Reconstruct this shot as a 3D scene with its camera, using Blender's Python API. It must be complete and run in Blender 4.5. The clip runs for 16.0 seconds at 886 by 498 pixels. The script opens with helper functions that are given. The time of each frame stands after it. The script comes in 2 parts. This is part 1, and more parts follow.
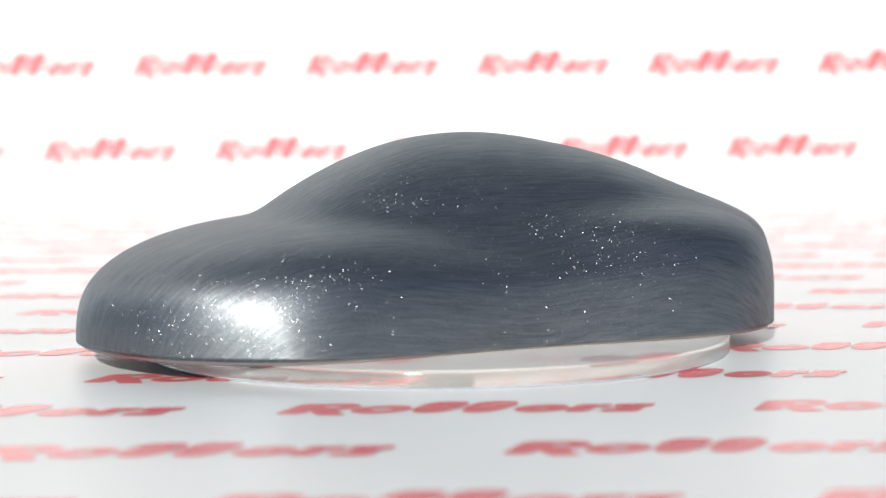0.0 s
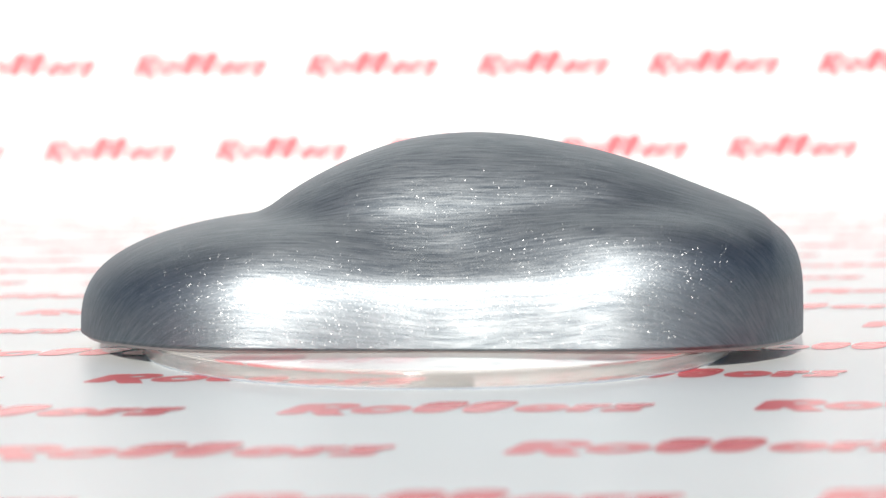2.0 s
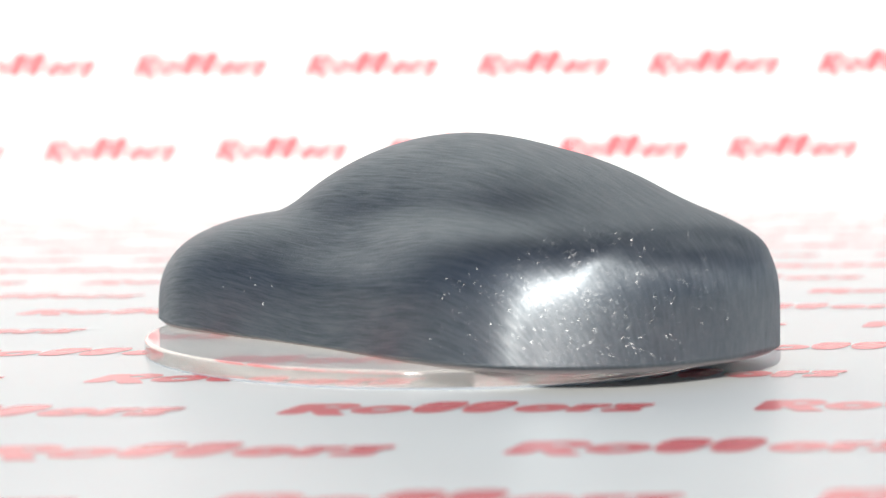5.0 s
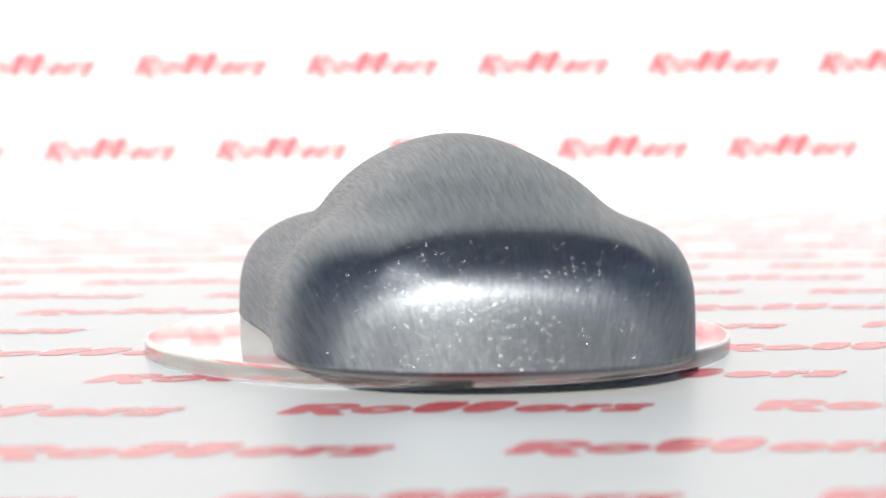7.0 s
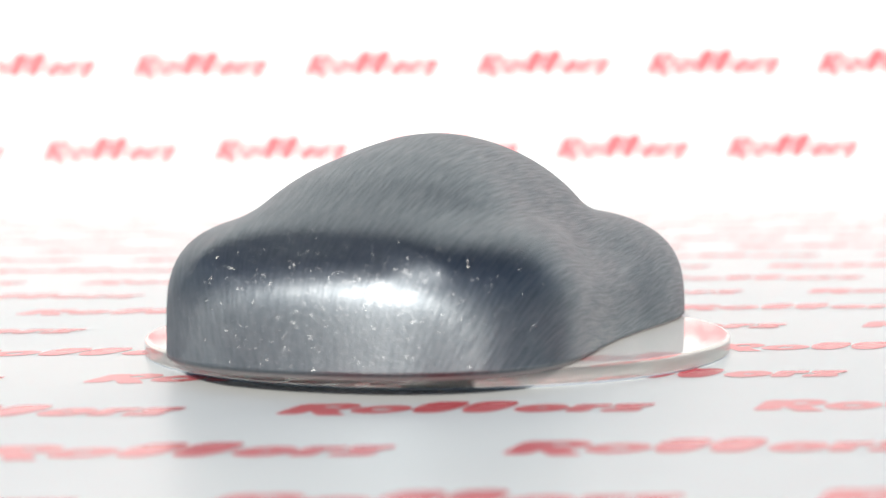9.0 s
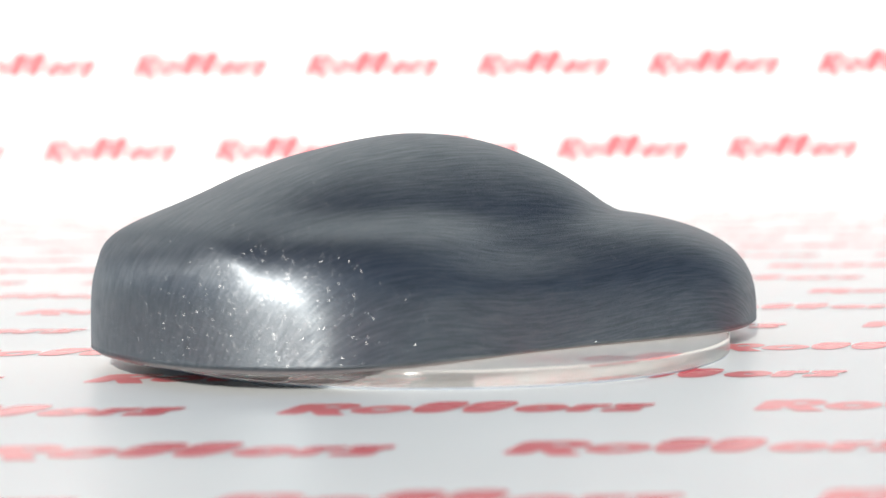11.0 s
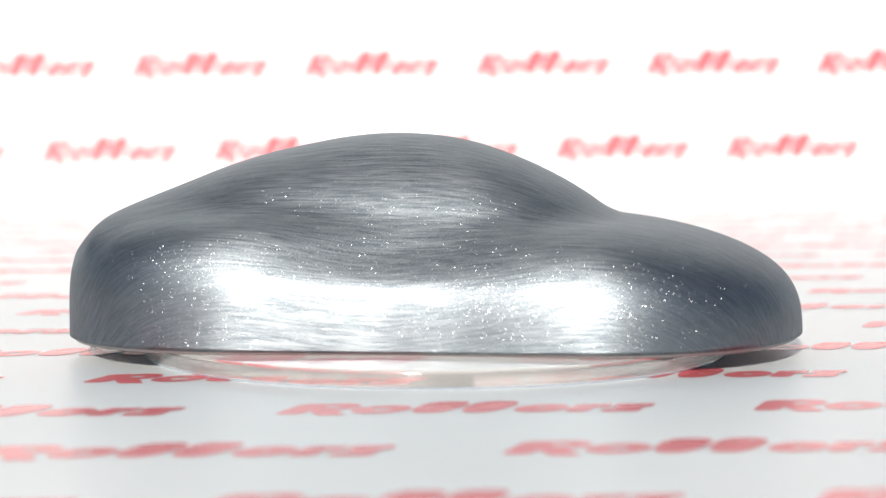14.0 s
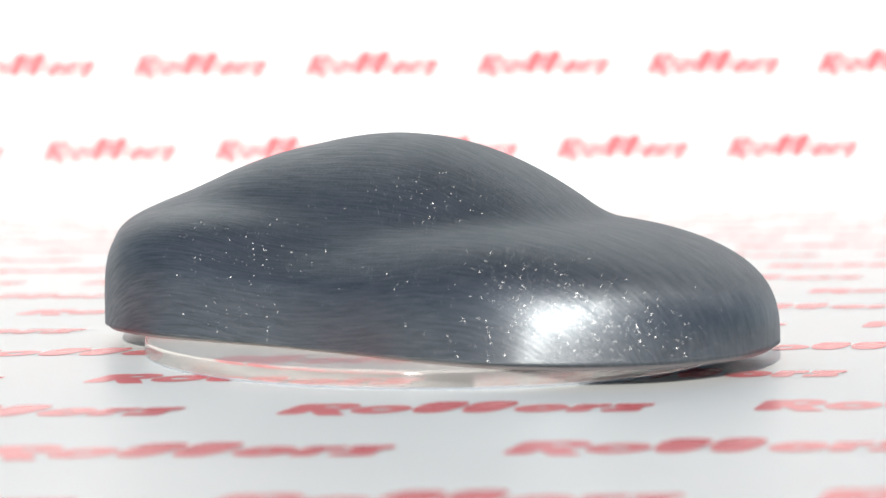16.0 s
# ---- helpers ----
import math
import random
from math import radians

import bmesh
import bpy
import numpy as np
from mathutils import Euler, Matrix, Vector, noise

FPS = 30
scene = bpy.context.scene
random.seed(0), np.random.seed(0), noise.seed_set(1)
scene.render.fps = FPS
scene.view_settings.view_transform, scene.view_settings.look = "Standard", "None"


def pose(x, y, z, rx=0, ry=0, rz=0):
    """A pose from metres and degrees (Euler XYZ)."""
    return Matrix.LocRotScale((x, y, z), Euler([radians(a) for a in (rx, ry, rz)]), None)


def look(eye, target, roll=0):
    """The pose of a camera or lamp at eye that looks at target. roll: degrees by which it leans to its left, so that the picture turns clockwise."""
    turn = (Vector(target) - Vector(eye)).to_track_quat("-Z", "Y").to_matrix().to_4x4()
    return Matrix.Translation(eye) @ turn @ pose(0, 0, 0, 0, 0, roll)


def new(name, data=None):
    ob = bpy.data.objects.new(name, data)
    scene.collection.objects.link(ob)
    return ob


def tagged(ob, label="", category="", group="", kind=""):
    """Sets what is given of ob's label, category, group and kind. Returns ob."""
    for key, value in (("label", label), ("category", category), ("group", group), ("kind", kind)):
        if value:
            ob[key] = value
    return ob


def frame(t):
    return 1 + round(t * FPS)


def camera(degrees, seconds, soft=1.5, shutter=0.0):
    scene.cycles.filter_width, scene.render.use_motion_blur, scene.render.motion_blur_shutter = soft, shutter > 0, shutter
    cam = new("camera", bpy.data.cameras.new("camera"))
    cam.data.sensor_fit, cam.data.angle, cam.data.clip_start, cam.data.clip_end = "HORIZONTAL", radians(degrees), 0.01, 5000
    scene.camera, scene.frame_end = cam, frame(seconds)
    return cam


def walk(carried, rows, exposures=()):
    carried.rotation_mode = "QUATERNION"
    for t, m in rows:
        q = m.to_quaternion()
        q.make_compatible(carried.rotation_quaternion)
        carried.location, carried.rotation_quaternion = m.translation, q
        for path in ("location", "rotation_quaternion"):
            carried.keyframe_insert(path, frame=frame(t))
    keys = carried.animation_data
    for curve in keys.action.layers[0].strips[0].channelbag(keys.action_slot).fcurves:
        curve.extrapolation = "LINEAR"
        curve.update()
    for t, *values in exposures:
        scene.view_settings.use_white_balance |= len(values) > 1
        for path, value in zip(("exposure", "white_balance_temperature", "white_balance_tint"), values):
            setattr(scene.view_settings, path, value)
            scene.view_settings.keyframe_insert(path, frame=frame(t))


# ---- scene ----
# Fixed camera: a long lens a hand's length above the banner, forearm's length from the turntable
EYE = Vector((-0.0073, -0.4305, 0.0547))
YAW, PITCH, ROLL = 0.0199, 0.0770, -0.30
AIM = EYE + Vector((math.sin(YAW) * math.cos(PITCH), math.cos(YAW) * math.cos(PITCH), -math.sin(PITCH)))
cam = camera(24.79, 16.0, soft=1.5)
cam.data.dof.use_dof = True
cam.data.dof.focus_distance = 0.420
cam.data.dof.aperture_fstop = 17.5
STILL = look(EYE, AIM, ROLL)
walk(cam, [(0.0, STILL), (16.0, STILL)], exposures=[(0.0, -0.10), (16.0, -0.10)])

# ---- daylight: clear sky, sun behind the camera and a little to its side ----
SUN_ELEV, SUN_SIDE = 23.0, 11.0
sun_from = Vector((-math.sin(radians(SUN_SIDE)) * math.cos(radians(SUN_ELEV)),
                   -math.cos(radians(SUN_SIDE)) * math.cos(radians(SUN_ELEV)),
                   math.sin(radians(SUN_ELEV))))
world = bpy.data.worlds.new("clear_sky")
world.use_nodes = True
scene.world = world
sky = world.node_tree.nodes.new("ShaderNodeTexSky")
sky.sky_type = "NISHITA"
sky.sun_disc = False
sky.ozone_density = 5.0
sky.dust_density = 0.5
sky.sun_elevation = radians(SUN_ELEV)
sky.sun_rotation = radians(180 + SUN_SIDE)
world.node_tree.links.new(sky.outputs[0], world.node_tree.nodes["Background"].inputs[0])
world.node_tree.nodes["Background"].inputs[1].default_value = 0.066
sun_data = bpy.data.lights.new("sun", "SUN")
sun_data.energy, sun_data.angle, sun_data.color = 4.75, radians(0.53), (1.0, 0.95, 0.87)
sun = new("sun", sun_data)
sun.matrix_world = look(sun_from * 5, (0, 0, 0))


# ---- materials ----
def material(name):
    m = bpy.data.materials.new(name)
    m.use_nodes = True
    t = m.node_tree
    return m, t, t.nodes["Principled BSDF"]


def add(t, kind, **values):
    n = t.nodes.new(kind)
    for key, value in values.items():
        n.inputs[key.replace("_", " ")].default_value = value
    return n


def ramp(t, source, low, high, a, b):
    n = t.nodes.new("ShaderNodeMapRange")
    n.inputs["From Min"].default_value, n.inputs["From Max"].default_value = low, high
    n.inputs["To Min"].default_value, n.inputs["To Max"].default_value = a, b
    t.links.new(source, n.inputs["Value"])
    return n.outputs[0]


def bump_of(t, source, strength, distance):
    n = add(t, "ShaderNodeBump", Strength=strength, Distance=distance)
    t.links.new(source, n.inputs["Height"])
    return n


def vinyl(name, colour, rough, gloss):
    """Printed banner vinyl: faint stains, fine weave and slow waves."""
    m, t, b = material(name)
    co = t.nodes.new("ShaderNodeTexCoord").outputs["Object"]
    stain = add(t, "ShaderNodeTexNoise", Scale=9.0, Detail=5.0)
    weave = add(t, "ShaderNodeTexNoise", Scale=1600.0, Detail=2.0)
    wave = add(t, "ShaderNodeTexNoise", Scale=14.0, Detail=1.0)
    for n in (stain, weave, wave):
        t.links.new(co, n.inputs["Vector"])
    mix = add(t, "ShaderNodeMixRGB", Color1=(*[c * 0.955 for c in colour], 1), Color2=(*colour, 1))
    t.links.new(ramp(t, stain.outputs[0], 0.35, 0.65, 0, 1), mix.inputs["Fac"])
    t.links.new(mix.outputs[0], b.inputs["Base Color"])
    t.links.new(ramp(t, stain.outputs[0], 0.3, 0.7, rough * 0.85, rough * 1.2), b.inputs["Roughness"])
    fine = bump_of(t, weave.outputs[0], 0.05, 0.0002)
    slow = bump_of(t, wave.outputs[0], 0.05, 0.004)
    t.links.new(fine.outputs[0], slow.inputs["Normal"])
    t.links.new(slow.outputs[0], b.inputs["Normal"])
    b.inputs["IOR"].default_value = 1.5
    b.inputs["Specular IOR Level"].default_value = gloss
    return m


WHITE_VINYL = vinyl("white_banner_vinyl", (0.85, 0.885, 0.88), 0.40, 0.38)
RED_INK = vinyl("red_printed_ink", (0.86, 0.16, 0.18), 0.29, 0.62)


def calc(t, kind, a, b):
    n = t.nodes.new("ShaderNodeMath")
    n.operation = kind
    for slot, v in enumerate((a, b)):
        if isinstance(v, (int, float)):
            n.inputs[slot].default_value = v
        else:
            t.links.new(v, n.inputs[slot])
    return n.outputs[0]


def metallic_paint():
    """Blue-grey metallic basecoat, brushed from nose to tail, with coarse flakes."""
    m, t, b = material("brushed_metallic_paint")
    co = t.nodes.new("ShaderNodeTexCoord").outputs["Object"]
    wobble = add(t, "ShaderNodeTexNoise", Scale=30.0, Detail=2.0)
    t.links.new(co, wobble.inputs["Vector"])
    centred = t.nodes.new("ShaderNodeVectorMath")
    centred.operation = "MULTIPLY_ADD"
    centred.inputs[1].default_value = (0.0022, 0.0022, 0.0022)
    t.links.new(wobble.outputs["Color"], centred.inputs[0])
    t.links.new(co, centred.inputs[2])
    xyz = t.nodes.new("ShaderNodeSeparateXYZ")
    t.links.new(centred.outputs[0], xyz.inputs[0])
    x, y = xyz.outputs[0], xyz.outputs[1]
    z = calc(t, "ADD", xyz.outputs[2], 0.065)
    # the brush ran along fans of planes through a line below the body
    fan = calc(t, "MULTIPLY", calc(t, "ARCTAN2", y, z), 0.07)
    span = calc(t, "SQRT", calc(t, "ADD", calc(t, "MULTIPLY", y, y), calc(t, "MULTIPLY", z, z)), 0)
    lane = t.nodes.new("ShaderNodeCombineXYZ")
    t.links.new(fan, lane.inputs[0])
    t.links.new(calc(t, "MULTIPLY", x, 0.03), lane.inputs[1])
    t.links.new(calc(t, "MULTIPLY", span, 0.06), lane.inputs[2])
    streak = add(t, "ShaderNodeTexNoise", Scale=4200.0, Detail=3.0, Roughness=0.6)
    t.links.new(lane.outputs[0], streak.inputs["Vector"])
    broad = add(t, "ShaderNodeTexNoise", Scale=60.0, Detail=3.0)
    t.links.new(co, broad.inputs["Vector"])
    mix = add(t, "ShaderNodeMixRGB", Color1=PAINT_LOW, Color2=PAINT_HIGH)
    t.links.new(ramp(t, streak.outputs[0], 0.32, 0.68, 0, 1), mix.inputs["Fac"])
    t.links.new(mix.outputs[0], b.inputs["Base Color"])
    b.inputs["Metallic"].default_value = 1.0
    t.links.new(ramp(t, broad.outputs[0], 0.3, 0.7, 0.44, 0.50), b.inputs["Roughness"])
    b.inputs["Anisotropic"].default_value = 0.82
    across = t.nodes.new("ShaderNodeCombineXYZ")
    t.links.new(calc(t, "MULTIPLY", z, -1.0), across.inputs[1])
    t.links.new(y, across.inputs[2])
    turned = t.nodes.new("ShaderNodeVectorTransform")
    turned.vector_type, turned.convert_from, turned.convert_to = "VECTOR", "OBJECT", "WORLD"
    t.links.new(across.outputs[0], turned.inputs[0])
    level = t.nodes.new("ShaderNodeVectorMath")
    level.operation = "NORMALIZE"
    t.links.new(turned.outputs[0], level.inputs[0])
    t.links.new(level.outputs[0], b.inputs["Tangent"])
    scratch = bump_of(t, streak.outputs[0], 0.75, 0.00006)
    t.links.new(scratch.outputs[0], b.inputs["Normal"])
    # coarse flakes: each leans its own way
    cell = add(t, "ShaderNodeTexVoronoi", Scale=5500.0)
    t.links.new(co, cell.inputs["Vector"])
    lot = t.nodes.new("ShaderNodeSeparateColor")
    t.links.new(cell.outputs["Color"], lot.inputs[0])
    dice = t.nodes.new("ShaderNodeTexWhiteNoise")
    t.links.new(cell.outputs["Color"], dice.inputs["Vector"])
    wide = calc(t, "ADD", calc(t, "MULTIPLY", calc(t, "POWER", dice.outputs["Value"], 2.0), 1.7), 0.2)
    geo = t.nodes.new("ShaderNodeNewGeometry")
    along = t.nodes.new("ShaderNodeVectorMath")
    along.operation = "CROSS_PRODUCT"
    t.links.new(geo.outputs["Normal"], along.inputs[0])
    t.links.new(level.outputs[0], along.inputs[1])
    lean = geo.outputs["Normal"]
    for way, chance, reach in ((level.outputs[0], lot.outputs[0], FLAKE_ACROSS), (along.outputs[0], lot.outputs[1], FLAKE_ALONG)):
        tilt = calc(t, "MULTIPLY", calc(t, "MULTIPLY", calc(t, "SUBTRACT", chance, 0.5), reach), wide)
        push = t.nodes.new("ShaderNodeVectorMath")
        push.operation = "SCALE"
        t.links.new(way, push.inputs[0])
        t.links.new(tilt, push.inputs["Scale"])
        total = t.nodes.new("ShaderNodeVectorMath")
        total.operation = "ADD"
        t.links.new(lean, total.inputs[0])
        t.links.new(push.outputs[0], total.inputs[1])
        lean = total.outputs[0]
    unit = t.nodes.new("ShaderNodeVectorMath")
    unit.operation = "NORMALIZE"
    t.links.new(lean, unit.inputs[0])
    flake = add(t, "ShaderNodeBsdfAnisotropic", Color=(0.33, 0.335, 0.34, 1), Roughness=0.28)
    t.links.new(unit.outputs[0], flake.inputs["Normal"])
    near = ramp(t, cell.outputs["Distance"], 0.30, 0.46, 1, 0)
    share = calc(t, "MULTIPLY", near, 0.50)
    # fine flakes, too small to tell apart, scatter widely
    fine = add(t, "ShaderNodeBsdfAnisotropic", Color=(0.215, 0.242, 0.268, 1), Roughness=0.50, Anisotropy=-0.05)
    t.links.new(level.outputs[0], fine.inputs["Tangent"])
    t.links.new(scratch.outputs[0], fine.inputs["Normal"])
    body = add(t, "ShaderNodeMixShader", Fac=0.56)
    t.links.new(b.outputs[0], body.inputs[1])
    t.links.new(fine.outputs[0], body.inputs[2])
    shade = t.nodes.new("ShaderNodeMixShader")
    t.links.new(share, shade.inputs[0])
    t.links.new(body.outputs[0], shade.inputs[1])
    t.links.new(flake.outputs[0], shade.inputs[2])
    t.links.new(shade.outputs[0], t.nodes["Material Output"].inputs["Surface"])
    return m


FLAKE_ACROSS, FLAKE_ALONG = 1.5, 1.3
PAINT_LOW, PAINT_HIGH = (0.10, 0.122, 0.142, 1), (0.39, 0.42, 0.44, 1)
PAINT = metallic_paint()


def plain(name, colour, rough, metal=0.0, grain=300.0):
    m, t, b = material(name)
    co = t.nodes.new("ShaderNodeTexCoord").outputs["Object"]
    n = add(t, "ShaderNodeTexNoise", Scale=grain, Detail=4.0)
    t.links.new(co, n.inputs["Vector"])
    mix = add(t, "ShaderNodeMixRGB", Color1=(*[c * 0.8 for c in colour], 1), Color2=(*colour, 1))
    t.links.new(n.outputs[0], mix.inputs["Fac"])
    t.links.new(mix.outputs[0], b.inputs["Base Color"])
    t.links.new(ramp(t, n.outputs[0], 0.3, 0.7, rough * 0.85, rough * 1.15), b.inputs["Roughness"])
    b.inputs["Metallic"].default_value = metal
    return m


BARE_EDGE = plain("bare_plastic_edge", (0.34, 0.30, 0.30), 0.5)
STEEL = plain("dull_steel", (0.42, 0.42, 0.42), 0.35, 1.0)
PAVING = plain("grey_paving", (0.30, 0.29, 0.275), 0.85, 0.0, 6.0)


def acrylic():
    m, t, b = material("clear_acrylic")
    co = t.nodes.new("ShaderNodeTexCoord").outputs["Object"]
    n = add(t, "ShaderNodeTexNoise", Scale=180.0, Detail=5.0)
    t.links.new(co, n.inputs["Vector"])
    t.links.new(ramp(t, n.outputs[0], 0.45, 0.75, 0.0, 0.03), b.inputs["Roughness"])
    b.inputs["Base Color"].default_value = (0.985, 0.985, 0.975, 1)
    b.inputs["Transmission Weight"].default_value = 0.42
    b.inputs["IOR"].default_value = 1.49
    return m


ACRYLIC = acrylic()
# the rim's cream, partly opaque colour stands in for sunlight guided through clear acrylic
RIM_ACRYLIC = plain("sun_bright_acrylic_rim", (0.90, 0.885, 0.86), 0.13, 0.0, 500.0)
RIM_ACRYLIC.node_tree.nodes["Principled BSDF"].inputs["Transmission Weight"].default_value = 0.78
RIM_ACRYLIC.node_tree.nodes["Principled BSDF"].inputs["IOR"].default_value = 1.49

# blue-grey colour paints the refracted sky and shade along the disc's lower bevel
SHADE_BEVEL = plain("shade_tinted_acrylic_bevel", (0.50, 0.55, 0.63), 0.4, 0.0, 500.0)


# ---- mesh helpers ----
def mesh_of(name, verts, faces, mat, smooth=True):
    me = bpy.data.meshes.new(name)
    me.from_pydata([tuple(v) for v in verts], [], faces)
    me.materials.append(mat)
    if smooth:
        me.polygons.foreach_set("use_smooth", [True] * len(me.polygons))
    me.update()
    return me


def part(name, me, parent, label=""):
    ob = new(name, me)
    ob.parent = parent
    return tagged(ob, label)


def lathe(outline, steps):
    """Rings of (radius, height) turned round z, closed into a loop."""
    verts, faces, n = [], [], len(outline)
    for i in range(steps):
        a = 2 * math.pi * i / steps
        verts += [(r * math.cos(a), r * math.sin(a), z) for r, z in outline]
    for i in range(steps):
        j = (i + 1) % steps
        for k in range(n):
            l = (k + 1) % n
            faces.append((i * n + k, j * n + k, j * n + l, i * n + l))
    return verts, faces


# ---- setting: banner laid on the ground and hung behind ----
PITCH_X, PITCH_ROW, STAGGER = 0.08226, 0.04025, 0.479
FLOOR_NEAR, WALL_Y, HALF, FOLD = -0.75, 0.5417, 0.75, 0.012

paving = mesh_of("ground", [(-60, -60, -0.75), (60, -60, -0.75), (60, 60, -0.75), (-60, 60, -0.75)], [(0, 1, 2, 3)], PAVING)
tagged(new("ground", paving), "plain grey outdoor paving under the table", "ground", kind="structure")


def sheet(line, thick):
    """A sheet of some thickness along a line of (y, z), as wide as the banner."""
    verts, faces, n = [], [], len(line)
    for x in (-HALF, HALF):
        verts += [(x, y, z) for y, z, _, _ in line]
        verts += [(x, y - ny * thick, z - nz * thick) for y, z, ny, nz in line]
    for i in range(n - 1):
        faces.append((i, 2 * n + i, 2 * n + i + 1, i + 1))
        faces.append((n + i, n + i + 1, 3 * n + i + 1, 3 * n + i))
        faces.append((i, i + 1, n + i + 1, n + i))
        faces.append((2 * n + i, 3 * n + i, 3 * n + i + 1, 2 * n + i + 1))
    faces.append((0, n, 3 * n, 2 * n))
    faces.append((n - 1, 3 * n - 1, 4 * n - 1, 2 * n - 1))
    return verts, faces


flat = [(FLOOR_NEAR, 0, 0, 1), (WALL_Y - FOLD, 0, 0, 1)]
banner_floor = new("floor", mesh_of("floor", *sheet(flat, 0.0008), WHITE_VINYL, False))
tagged(banner_floor, "white glossy vinyl banner printed with red marks, lying flat", "banner", kind="structure")
rise = [(WALL_Y - FOLD + FOLD * math.sin(a), FOLD - FOLD * math.cos(a), -math.sin(a), math.cos(a))
        for a in [radians(9 * i) for i in range(11)]] + [(WALL_Y, 1.0, -1, 0)]
rise[0] = (WALL_Y - FOLD, 0, 0, 1)
banner_wall = new("backdrop", mesh_of("backdrop", *sheet(rise, 0.0008), WHITE_VINYL, False))
tagged(banner_wall, "white vinyl banner printed with red marks, hung upright", "banner", kind="structure")
table = mesh_of("table_top", *sheet([(FLOOR_NEAR - 0.03, -0.0012, 0, 1), (WALL_Y + 0.05, -0.0012, 0, 1)], 0.03), PAVING, False)
tagged(new("table_top", table), "plain grey table top under the white banner", "table", kind="structure")


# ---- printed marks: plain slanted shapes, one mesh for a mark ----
def mark_mesh():
    verts, faces, layer = [], [], [0.0]
    slant = 0.42

    def rise():
        """Each shape lies a hair above the last, where they cross."""
        layer[0] += 0.000005
        return layer[0]

    def block(x, w, h, low=0.0, corner=0.22):
        """A slanted block with softened corners."""
        k, c, z = len(verts), min(w, h) * corner, rise()
        ring = [(c, 0), (w - c, 0), (w, c), (w, h - c), (w - c, h), (c, h), (0, h - c), (0, c)]
        verts.extend([(x + px + slant * (py + low), py + low, z) for px, py in ring])
        faces.append(tuple(range(k, k + 8)))

    def loop(x, w, h, bore, low=0.0):
        """A slanted oval ring."""
        k, n, z = len(verts), 20, rise()
        for i in range(n):
            a = 2 * math.pi * i / n
            for s, q in ((1, 1), (bore, bore * 0.8)):
                py = low + h / 2 + math.sin(a) * h / 2 * q
                verts.append((x + w / 2 + math.cos(a) * w / 2 * s + slant * py, py, z))
        for i in range(n):
            j = (i + 1) % n
            faces.append((k + 2 * i, k + 2 * j, k + 2 * j + 1, k + 2 * i + 1))

    def leaf(x, w, h, low):
        """A slanted drop, round above and drawn in below."""
        k, n, z = len(verts), 20, rise()
        for i in range(n):
            a = 2 * math.pi * i / n
            up = 0.5 + 0.5 * math.sin(a)
            py = low + h * up
            side = math.copysign(abs(math.cos(a)) ** 0.6, math.cos(a))
            verts.append((x + w / 2 + side * w / 2 * (0.80 + 0.26 * up) + slant * py, py, z))
        faces.append(tuple(range(k, k + n)))

    def strut(x, top, foot, w, h, low):
        """A bar that leans the other way."""
        k, z = len(verts), rise()
        verts.extend([(x + px + slant * py, py, z) for px, py in ((foot, low), (foot + w, low), (top + w, low + h), (top, low + h))])
        faces.append((k, k + 1, k + 2, k + 3))

    S = PITCH_X
    block(-0.012 * S, 0.058 * S, 0.136 * S)
    loop(0.016 * S, 0.112 * S, 0.096 * S, 0.32, 0.044 * S)
    strut(0.014 * S, 0.024 * S, 0.074 * S, 0.058 * S, 0.070 * S, -0.018 * S)
    loop(0.130 * S, 0.124 * S, 0.106 * S, 0.34)
    leaf(0.252 * S, 0.104 * S, 0.152 * S, 0.002 * S)
    leaf(0.356 * S, 0.106 * S, 0.152 * S, 0.002 * S)
    loop(0.474 * S, 0.114 * S, 0.104 * S, 0.22)
    block(0.592 * S, 0.050 * S, 0.100 * S)
    block(0.634 * S, 0.036 * S, 0.044 * S, 0.056 * S)
    block(0.668 * S, 0.082 * S, 0.040 * S, -0.002 * S)
    block(0.690 * S, 0.056 * S, 0.030 * S, 0.034 * S)
    block(0.676 * S, 0.084 * S, 0.042 * S, 0.060 * S)
    return mesh_of("printed_mark", verts, faces, RED_INK, False)


MARK = mark_mesh()
LIFT = 0.00008
for row in range(-4, 15):
    y = -0.0879 + PITCH_ROW * row
    for k in range(-12, 13):
        x = -0.0288 + PITCH_X * (k - STAGGER * row + round(STAGGER * row)) - (0.0025 if row < 0 else 0.0)
        if -0.62 < x < 0.62 and y < WALL_Y - FOLD - 0.015:
            part("printed_mark", MARK, banner_floor).matrix_basis = pose(x, y, LIFT)
for row in range(0, 7):
    z = 0.0225 + 0.0405 * row
    for k in range(-7, 8):
        x = -0.1802 + PITCH_X * (k + 0.5346 * row - round(0.5346 * row))
        if -0.45 < x < 0.45:
            part("printed_mark", MARK, banner_wall).matrix_basis = pose(x, WALL_Y - LIFT, z, 90)


# ---- turntable: clear acrylic disc on a steel spindle ----
DISC_R, DISC_LOW, DISC_TOP = 0.0623, 0.0001, 0.0038
turntable = tagged(new("turntable"), "clear acrylic turntable disc with a polished rounded rim", "turntable")


def disc_outline():
    r, c = DISC_R, 0.0007
    line = [(0.0052, DISC_LOW), (0.0053, DISC_LOW), (r - c - 0.0002, DISC_LOW)]
    line += [(r - c + c * math.sin(a), DISC_LOW + c - c * math.cos(a)) for a in [radians(15 * i) for i in range(7)]]
    line += [(r - c + c * math.cos(a), DISC_TOP - c + c * math.sin(a)) for a in [radians(15 * i) for i in range(7)]]
    return line + [(r - c - 0.0002, DISC_TOP), (0.0053, DISC_TOP), (0.0052, DISC_TOP)]


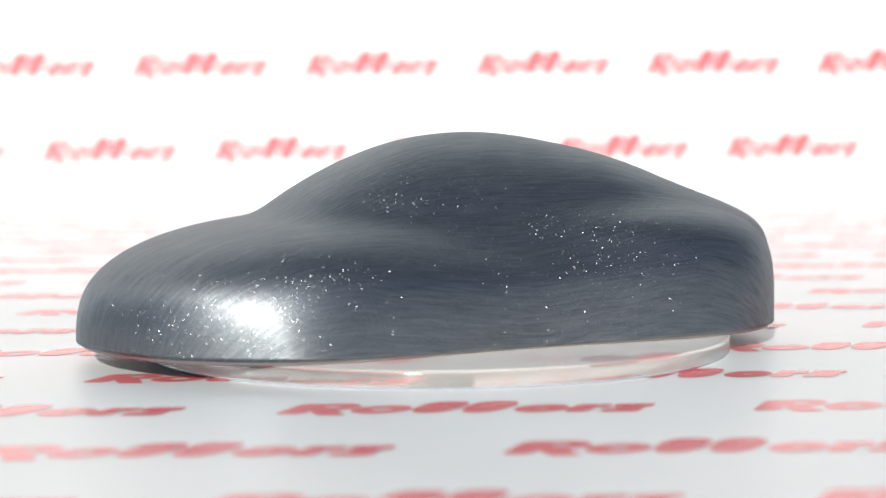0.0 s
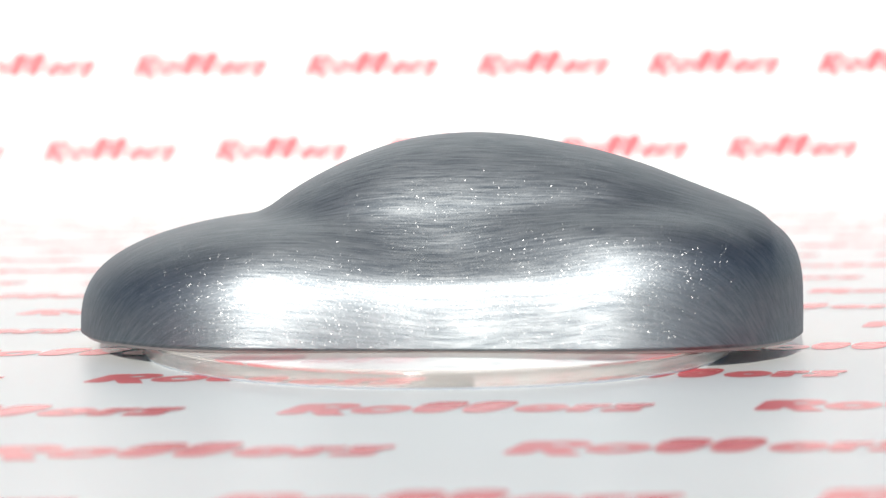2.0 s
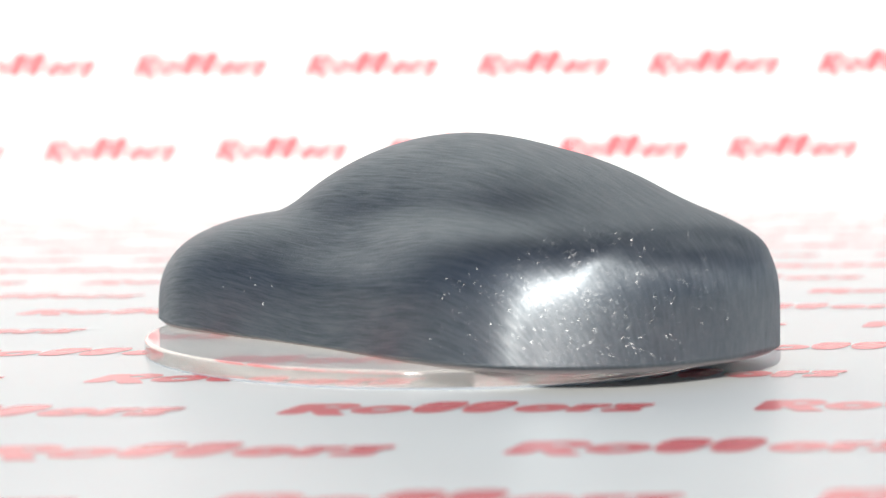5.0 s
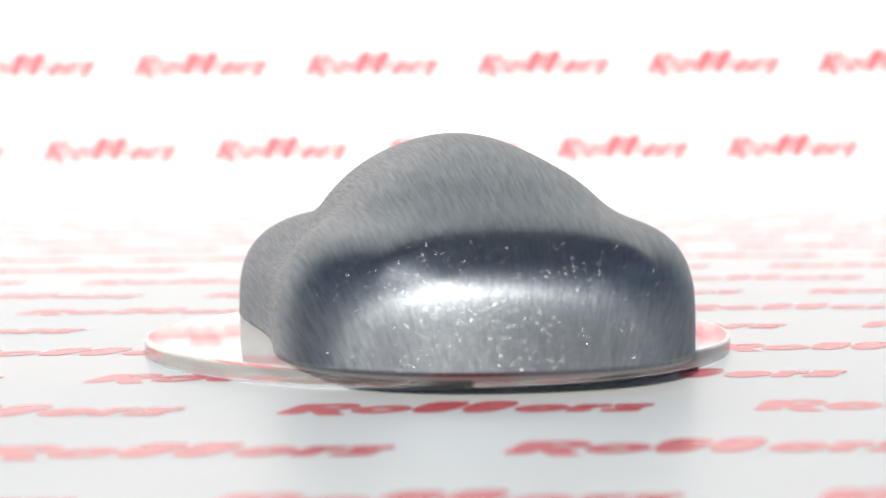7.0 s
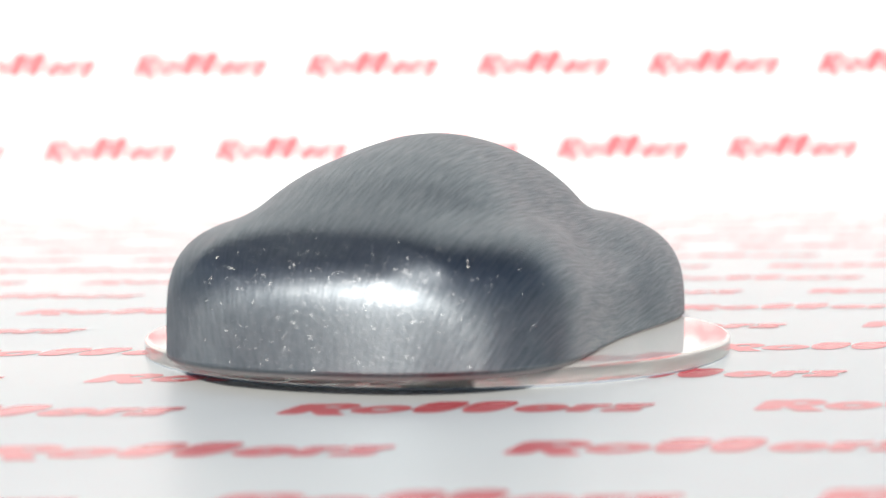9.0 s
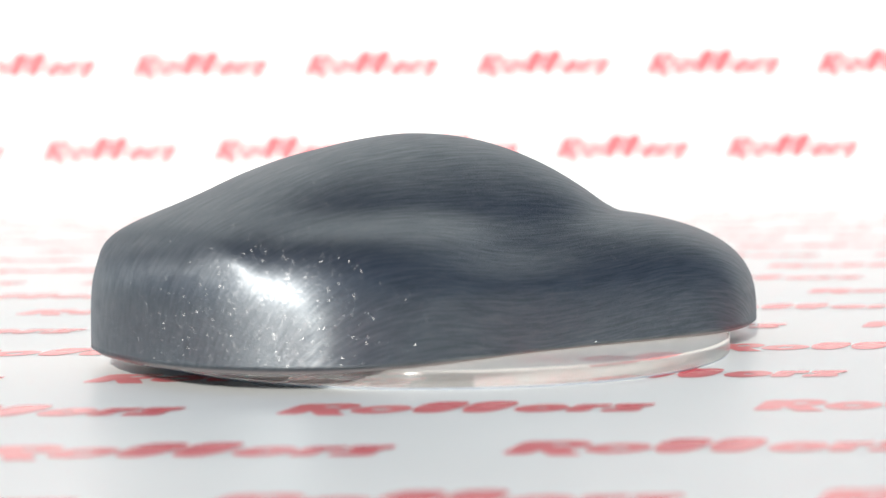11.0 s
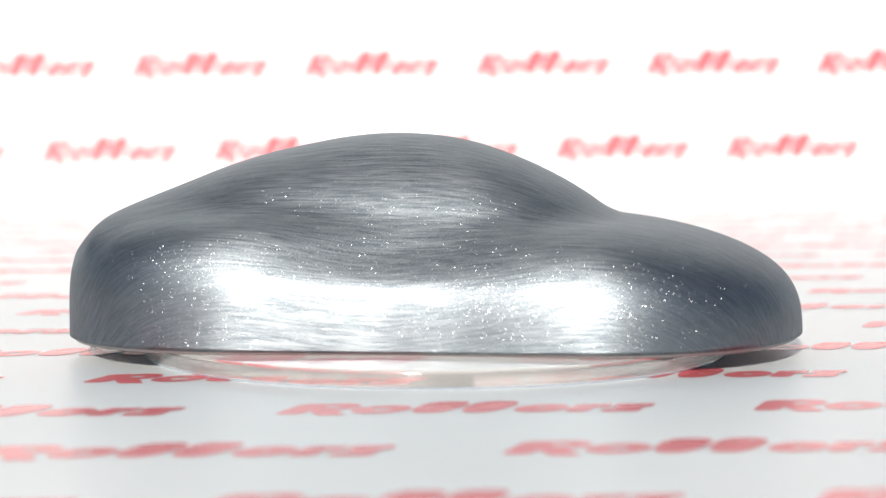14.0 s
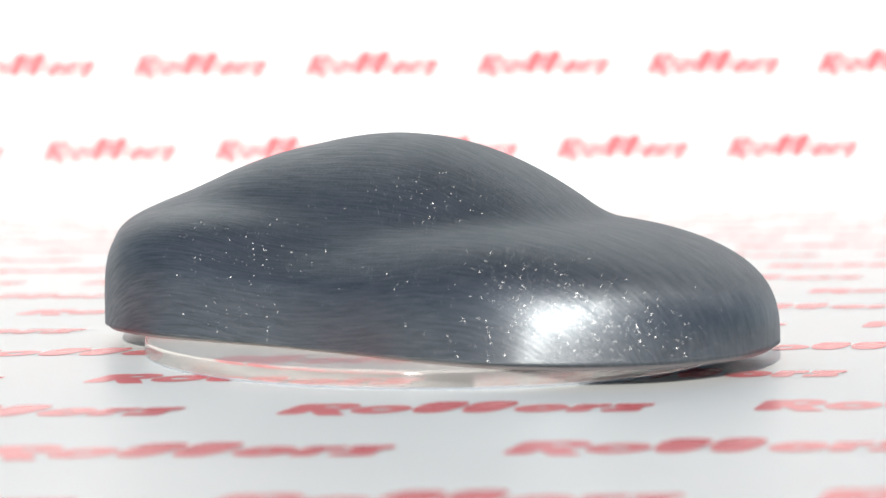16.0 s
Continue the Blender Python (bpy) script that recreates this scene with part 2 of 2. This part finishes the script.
disc = part("disc", mesh_of("disc", *lathe(disc_outline(), 192), ACRYLIC), turntable)
disc.visible_shadow = False
disc.data.materials.append(RIM_ACRYLIC)
disc.data.materials.append(SHADE_BEVEL)
for face in disc.data.polygons:
    if face.center.xy.length > DISC_R - 0.0006:
        face.material_index = 1 if face.center.z > 0.0006 else 2
spindle_line = [(0.0, -0.0004), (0.009, -0.0004), (0.009, 0.00005), (0.0050, 0.00005), (0.0050, 0.0035), (0.0, 0.0036)]
part("spindle", mesh_of("spindle", *lathe(spindle_line, 48), STEEL, False), turntable, "dull steel spindle through the disc")


# ---- painted sample shaped like a small coupe ----
ROOF = [(-0.050, 0.0185), (-0.0407, 0.0235), (-0.0371, 0.0258), (-0.0335, 0.0286), (-0.0275, 0.0323), (-0.0214, 0.0354), (-0.0154, 0.0379), (-0.0094, 0.0399),
        (-0.0033, 0.0412), (0.0027, 0.0418), (0.0073, 0.0420), (0.0148, 0.0416), (0.0208, 0.0408), (0.0269, 0.0396), (0.0329, 0.0384),
        (0.0389, 0.0368), (0.0450, 0.0350), (0.0510, 0.0328), (0.0570, 0.0306), (0.0631, 0.0281), (0.0688, 0.0252), (0.0725, 0.0222), (0.0750, 0.0178), (0.0766, 0.0120), (0.0772, 0.0090)]
SHOULDER = [(-0.080, 0.0248), (-0.050, 0.0262), (0.0, 0.0268), (0.04, 0.0284), (0.08, 0.0298)]
# outline seen from above: degrees from the tail, and distance from the middle
OUTLINE = [(0, 0.0776), (8, 0.0775), (16, 0.0768), (24, 0.0740), (32, 0.0696), (40, 0.0620), (55, 0.0489), (75, 0.0405), (90, 0.0394),
           (105, 0.0414), (125, 0.0507), (140, 0.0630), (150, 0.0694), (160, 0.0742), (170, 0.0763), (180, 0.0775)]
CORNER = [(0, 4.7), (20, 4.7), (45, 4.4), (90, 3.5), (140, 3.3), (180, 3.1)]


def smooth_table(table, mirror, ease):
    """A table as a fine, softly rounded one."""
    xs, ys = np.array([p[0] for p in table], float), np.array([p[1] for p in table], float)
    if mirror:
        xs, ys = np.r_[-xs[2:0:-1], xs, 360 - xs[-2:-4:-1]], np.r_[ys[2:0:-1], ys, ys[-2:-4:-1]]
    slope = np.gradient(ys, xs)
    fine = np.linspace(xs[0], xs[-1], 1200)
    i = np.clip(np.searchsorted(xs, fine) - 1, 0, len(xs) - 2)
    h = xs[i + 1] - xs[i]
    u = (fine - xs[i]) / h
    val = ((2 * u ** 3 - 3 * u ** 2 + 1) * ys[i] + (u ** 3 - 2 * u ** 2 + u) * h * slope[i]
           + (3 * u ** 2 - 2 * u ** 3) * ys[i + 1] + (u ** 3 - u ** 2) * h * slope[i + 1])
    # run a soft window over it
    size = int(3 * ease / (fine[1] - fine[0]))
    window = np.exp(-0.5 * (np.arange(-size, size + 1) * (fine[1] - fine[0]) / ease) ** 2)
    line = np.r_[2 * val[0] - val[size:0:-1], val, 2 * val[-1] - val[-2:-size - 2:-1]]
    return fine, np.convolve(line, window / window.sum(), "valid")


ROOF_FINE, SHOULDER_FINE = smooth_table(ROOF, False, 0.0015), smooth_table(SHOULDER, False, 0.004)
OUTLINE_FINE, CORNER_FINE = smooth_table(OUTLINE, True, 4.0), smooth_table(CORNER, True, 8.0)


def bell(x, c, s):
    return np.exp(-(((x - c) / s) ** 2))


def step(v, a, b):
    u = np.clip((v - a) / (b - a), 0, 1)
    return u * u * (3 - 2 * u)


def inside(x, y, z):
    """Above 0 within the sample: lower body and cabin, run softly into one another."""
    phi = np.degrees(np.abs(np.arctan2(y, x)))
    rho = np.interp(phi, *OUTLINE_FINE)
    # hollow in the doors, between the wheel-arch swells
    rho = rho - 0.0036 * step(z, 0.0125, 0.021) * bell(x, 0.010, 0.026)
    n = np.interp(phi, *CORNER_FINE)
    h = np.interp(x, *SHOULDER_FINE)
    # sides lean in a little towards the top
    a = (1 - ((np.hypot(x, y) / rho) ** n + (np.maximum(z, 0) / h) ** n) ** (1 / n)) * 0.03
    u = (x - 0.009) / np.where(x < 0.009, 0.068, 0.082)
    c = 0.0308 * np.sqrt(np.clip(1 - np.abs(u) ** np.where(x < 0.009, 3.0, 3.2), 1e-6, 1))
    full = 2.0 + 0.45 * step(x, 0.012, 0.045) + 0.25 * step(-x, -0.004, 0.02)
    base = 0.010 + 0.008 * step(x, 0.045, 0.068)
    r = np.interp(x - 0.0004, *ROOF_FINE) + 0.0007 - 0.0007 * step(x, 0.03, 0.06) - base
    b = np.where((r > 0.0005) & (np.abs(u) < 0.99), (1 - (np.abs(y / c) ** full + np.abs((z - base) / np.maximum(r, 0.0005)) ** full) ** (1 / full)) * 0.024 - 0.012 * step(x, 0.068, 0.077), -1)
    k = 0.0028 - 0.0006 * step(x, 0.03, 0.06)
    q = np.maximum(k - np.abs(a - b), 0) / k
    return np.maximum(a, b) + q * q * k * 0.25


def sample_mesh(around=320, up=130):
    az = np.linspace(0, 2 * np.pi, around, endpoint=False)
    # even steps round the outline of a long body
    az = np.arctan2(0.55 * np.sin(az), np.cos(az))
    el = np.linspace(0.0, 1.0, up) * (np.pi / 2 - 0.012)
    A, E = np.meshgrid(az, el)
    dx, dy, dz = np.cos(E) * np.cos(A), np.cos(E) * np.sin(A), np.sin(E)
    lo, hi = np.zeros_like(A), np.full_like(A, 0.12)
    for _ in range(40):
        mid = (lo + hi) / 2
        ok = inside(dx * mid + 0.002, dy * mid, dz * mid) > 0
        lo, hi = np.where(ok, mid, lo), np.where(ok, hi, mid)
    P = np.stack([dx * lo + 0.002, dy * lo, dz * lo], -1)
    # ease small steps of the tables
    for _ in range(3):
        Q = P.copy()
        Q[1:-1] = 0.5 * P[1:-1] + 0.125 * (P[2:] + P[:-2] + np.roll(P, 1, 1)[1:-1] + np.roll(P, -1, 1)[1:-1])
        P = Q
    verts, faces = [], []
    foot = P[0].copy()
    rings = []
    foot_in = foot.copy()
    foot_in[:, :2] *= 0.985
    for ring in P[1:]:
        rings.append(ring)
    foot[:, 2] = 0.0010
    foot[:, :2] = P[1][:, :2] * 0.9985
    rings.insert(0, foot)
    foot_in[:, 2] = 0.0001
    for ring in rings:
        verts += ring.tolist()
    n = around
    for i in range(len(rings) - 1):
        for j in range(n):
            k = (j + 1) % n
            faces.append((i * n + j, i * n + k, (i + 1) * n + k, (i + 1) * n + j))
    verts.append((rings[-1][:, 0].mean(), 0.0, rings[-1][:, 2].max()))
    last = (len(rings) - 1) * n
    faces += [(last + j, last + (j + 1) % n, len(verts) - 1) for j in range(n)]
    shell = mesh_of("shell", verts, faces, PAINT)
    # bare edge below the paint: a lip that turns under, and the inner wall of the shell
    lip = [foot, foot_in, foot_in * np.array([0.965, 0.95, 1.0])] + [P[i] * 0.94 for i in range(6, up, 6)]
    lv, lf = [], []
    for ring in lip:
        lv += ring.tolist()
    for i in range(len(lip) - 1):
        for j in range(n):
            k = (j + 1) % n
            lf.append((i * n + k, i * n + j, (i + 1) * n + j, (i + 1) * n + k))
    lv.append((0.002, 0.0, P[-1][:, 2].max() * 0.94))
    last = (len(lip) - 1) * n
    lf += [(last + (j + 1) % n, last + j, len(lv) - 1) for j in range(n)]
    return shell, mesh_of("bottom_edge", lv, lf, BARE_EDGE)


shell_mesh, edge_mesh = sample_mesh()
sample = tagged(new("paint_sample_car"), "blue-grey metallic brushed paint sample shaped like a coupe, on the disc", "car model")
part("shell", shell_mesh, sample)
part("bottom_edge", edge_mesh, sample, "bare greyish plastic bottom edge")


# ---- what moves: disc and sample turn together ----
def motions():
    turn = 15.14
    square = 1.651
    rows, spin = [], []
    for i in range(9):
        t = 2.0 * i
        a = -(t - square) * turn
        c, s = math.cos(radians(a)), math.sin(radians(a))
        ox, oy = 0.0001, 0.0024
        rows.append((t, pose(c * ox - s * oy, s * ox + c * oy, DISC_TOP, 0, 0, a)))
        spin.append((t, pose(0, 0, 0, 0, 0, a)))
    walk(sample, rows)
    walk(disc, spin)


motions()
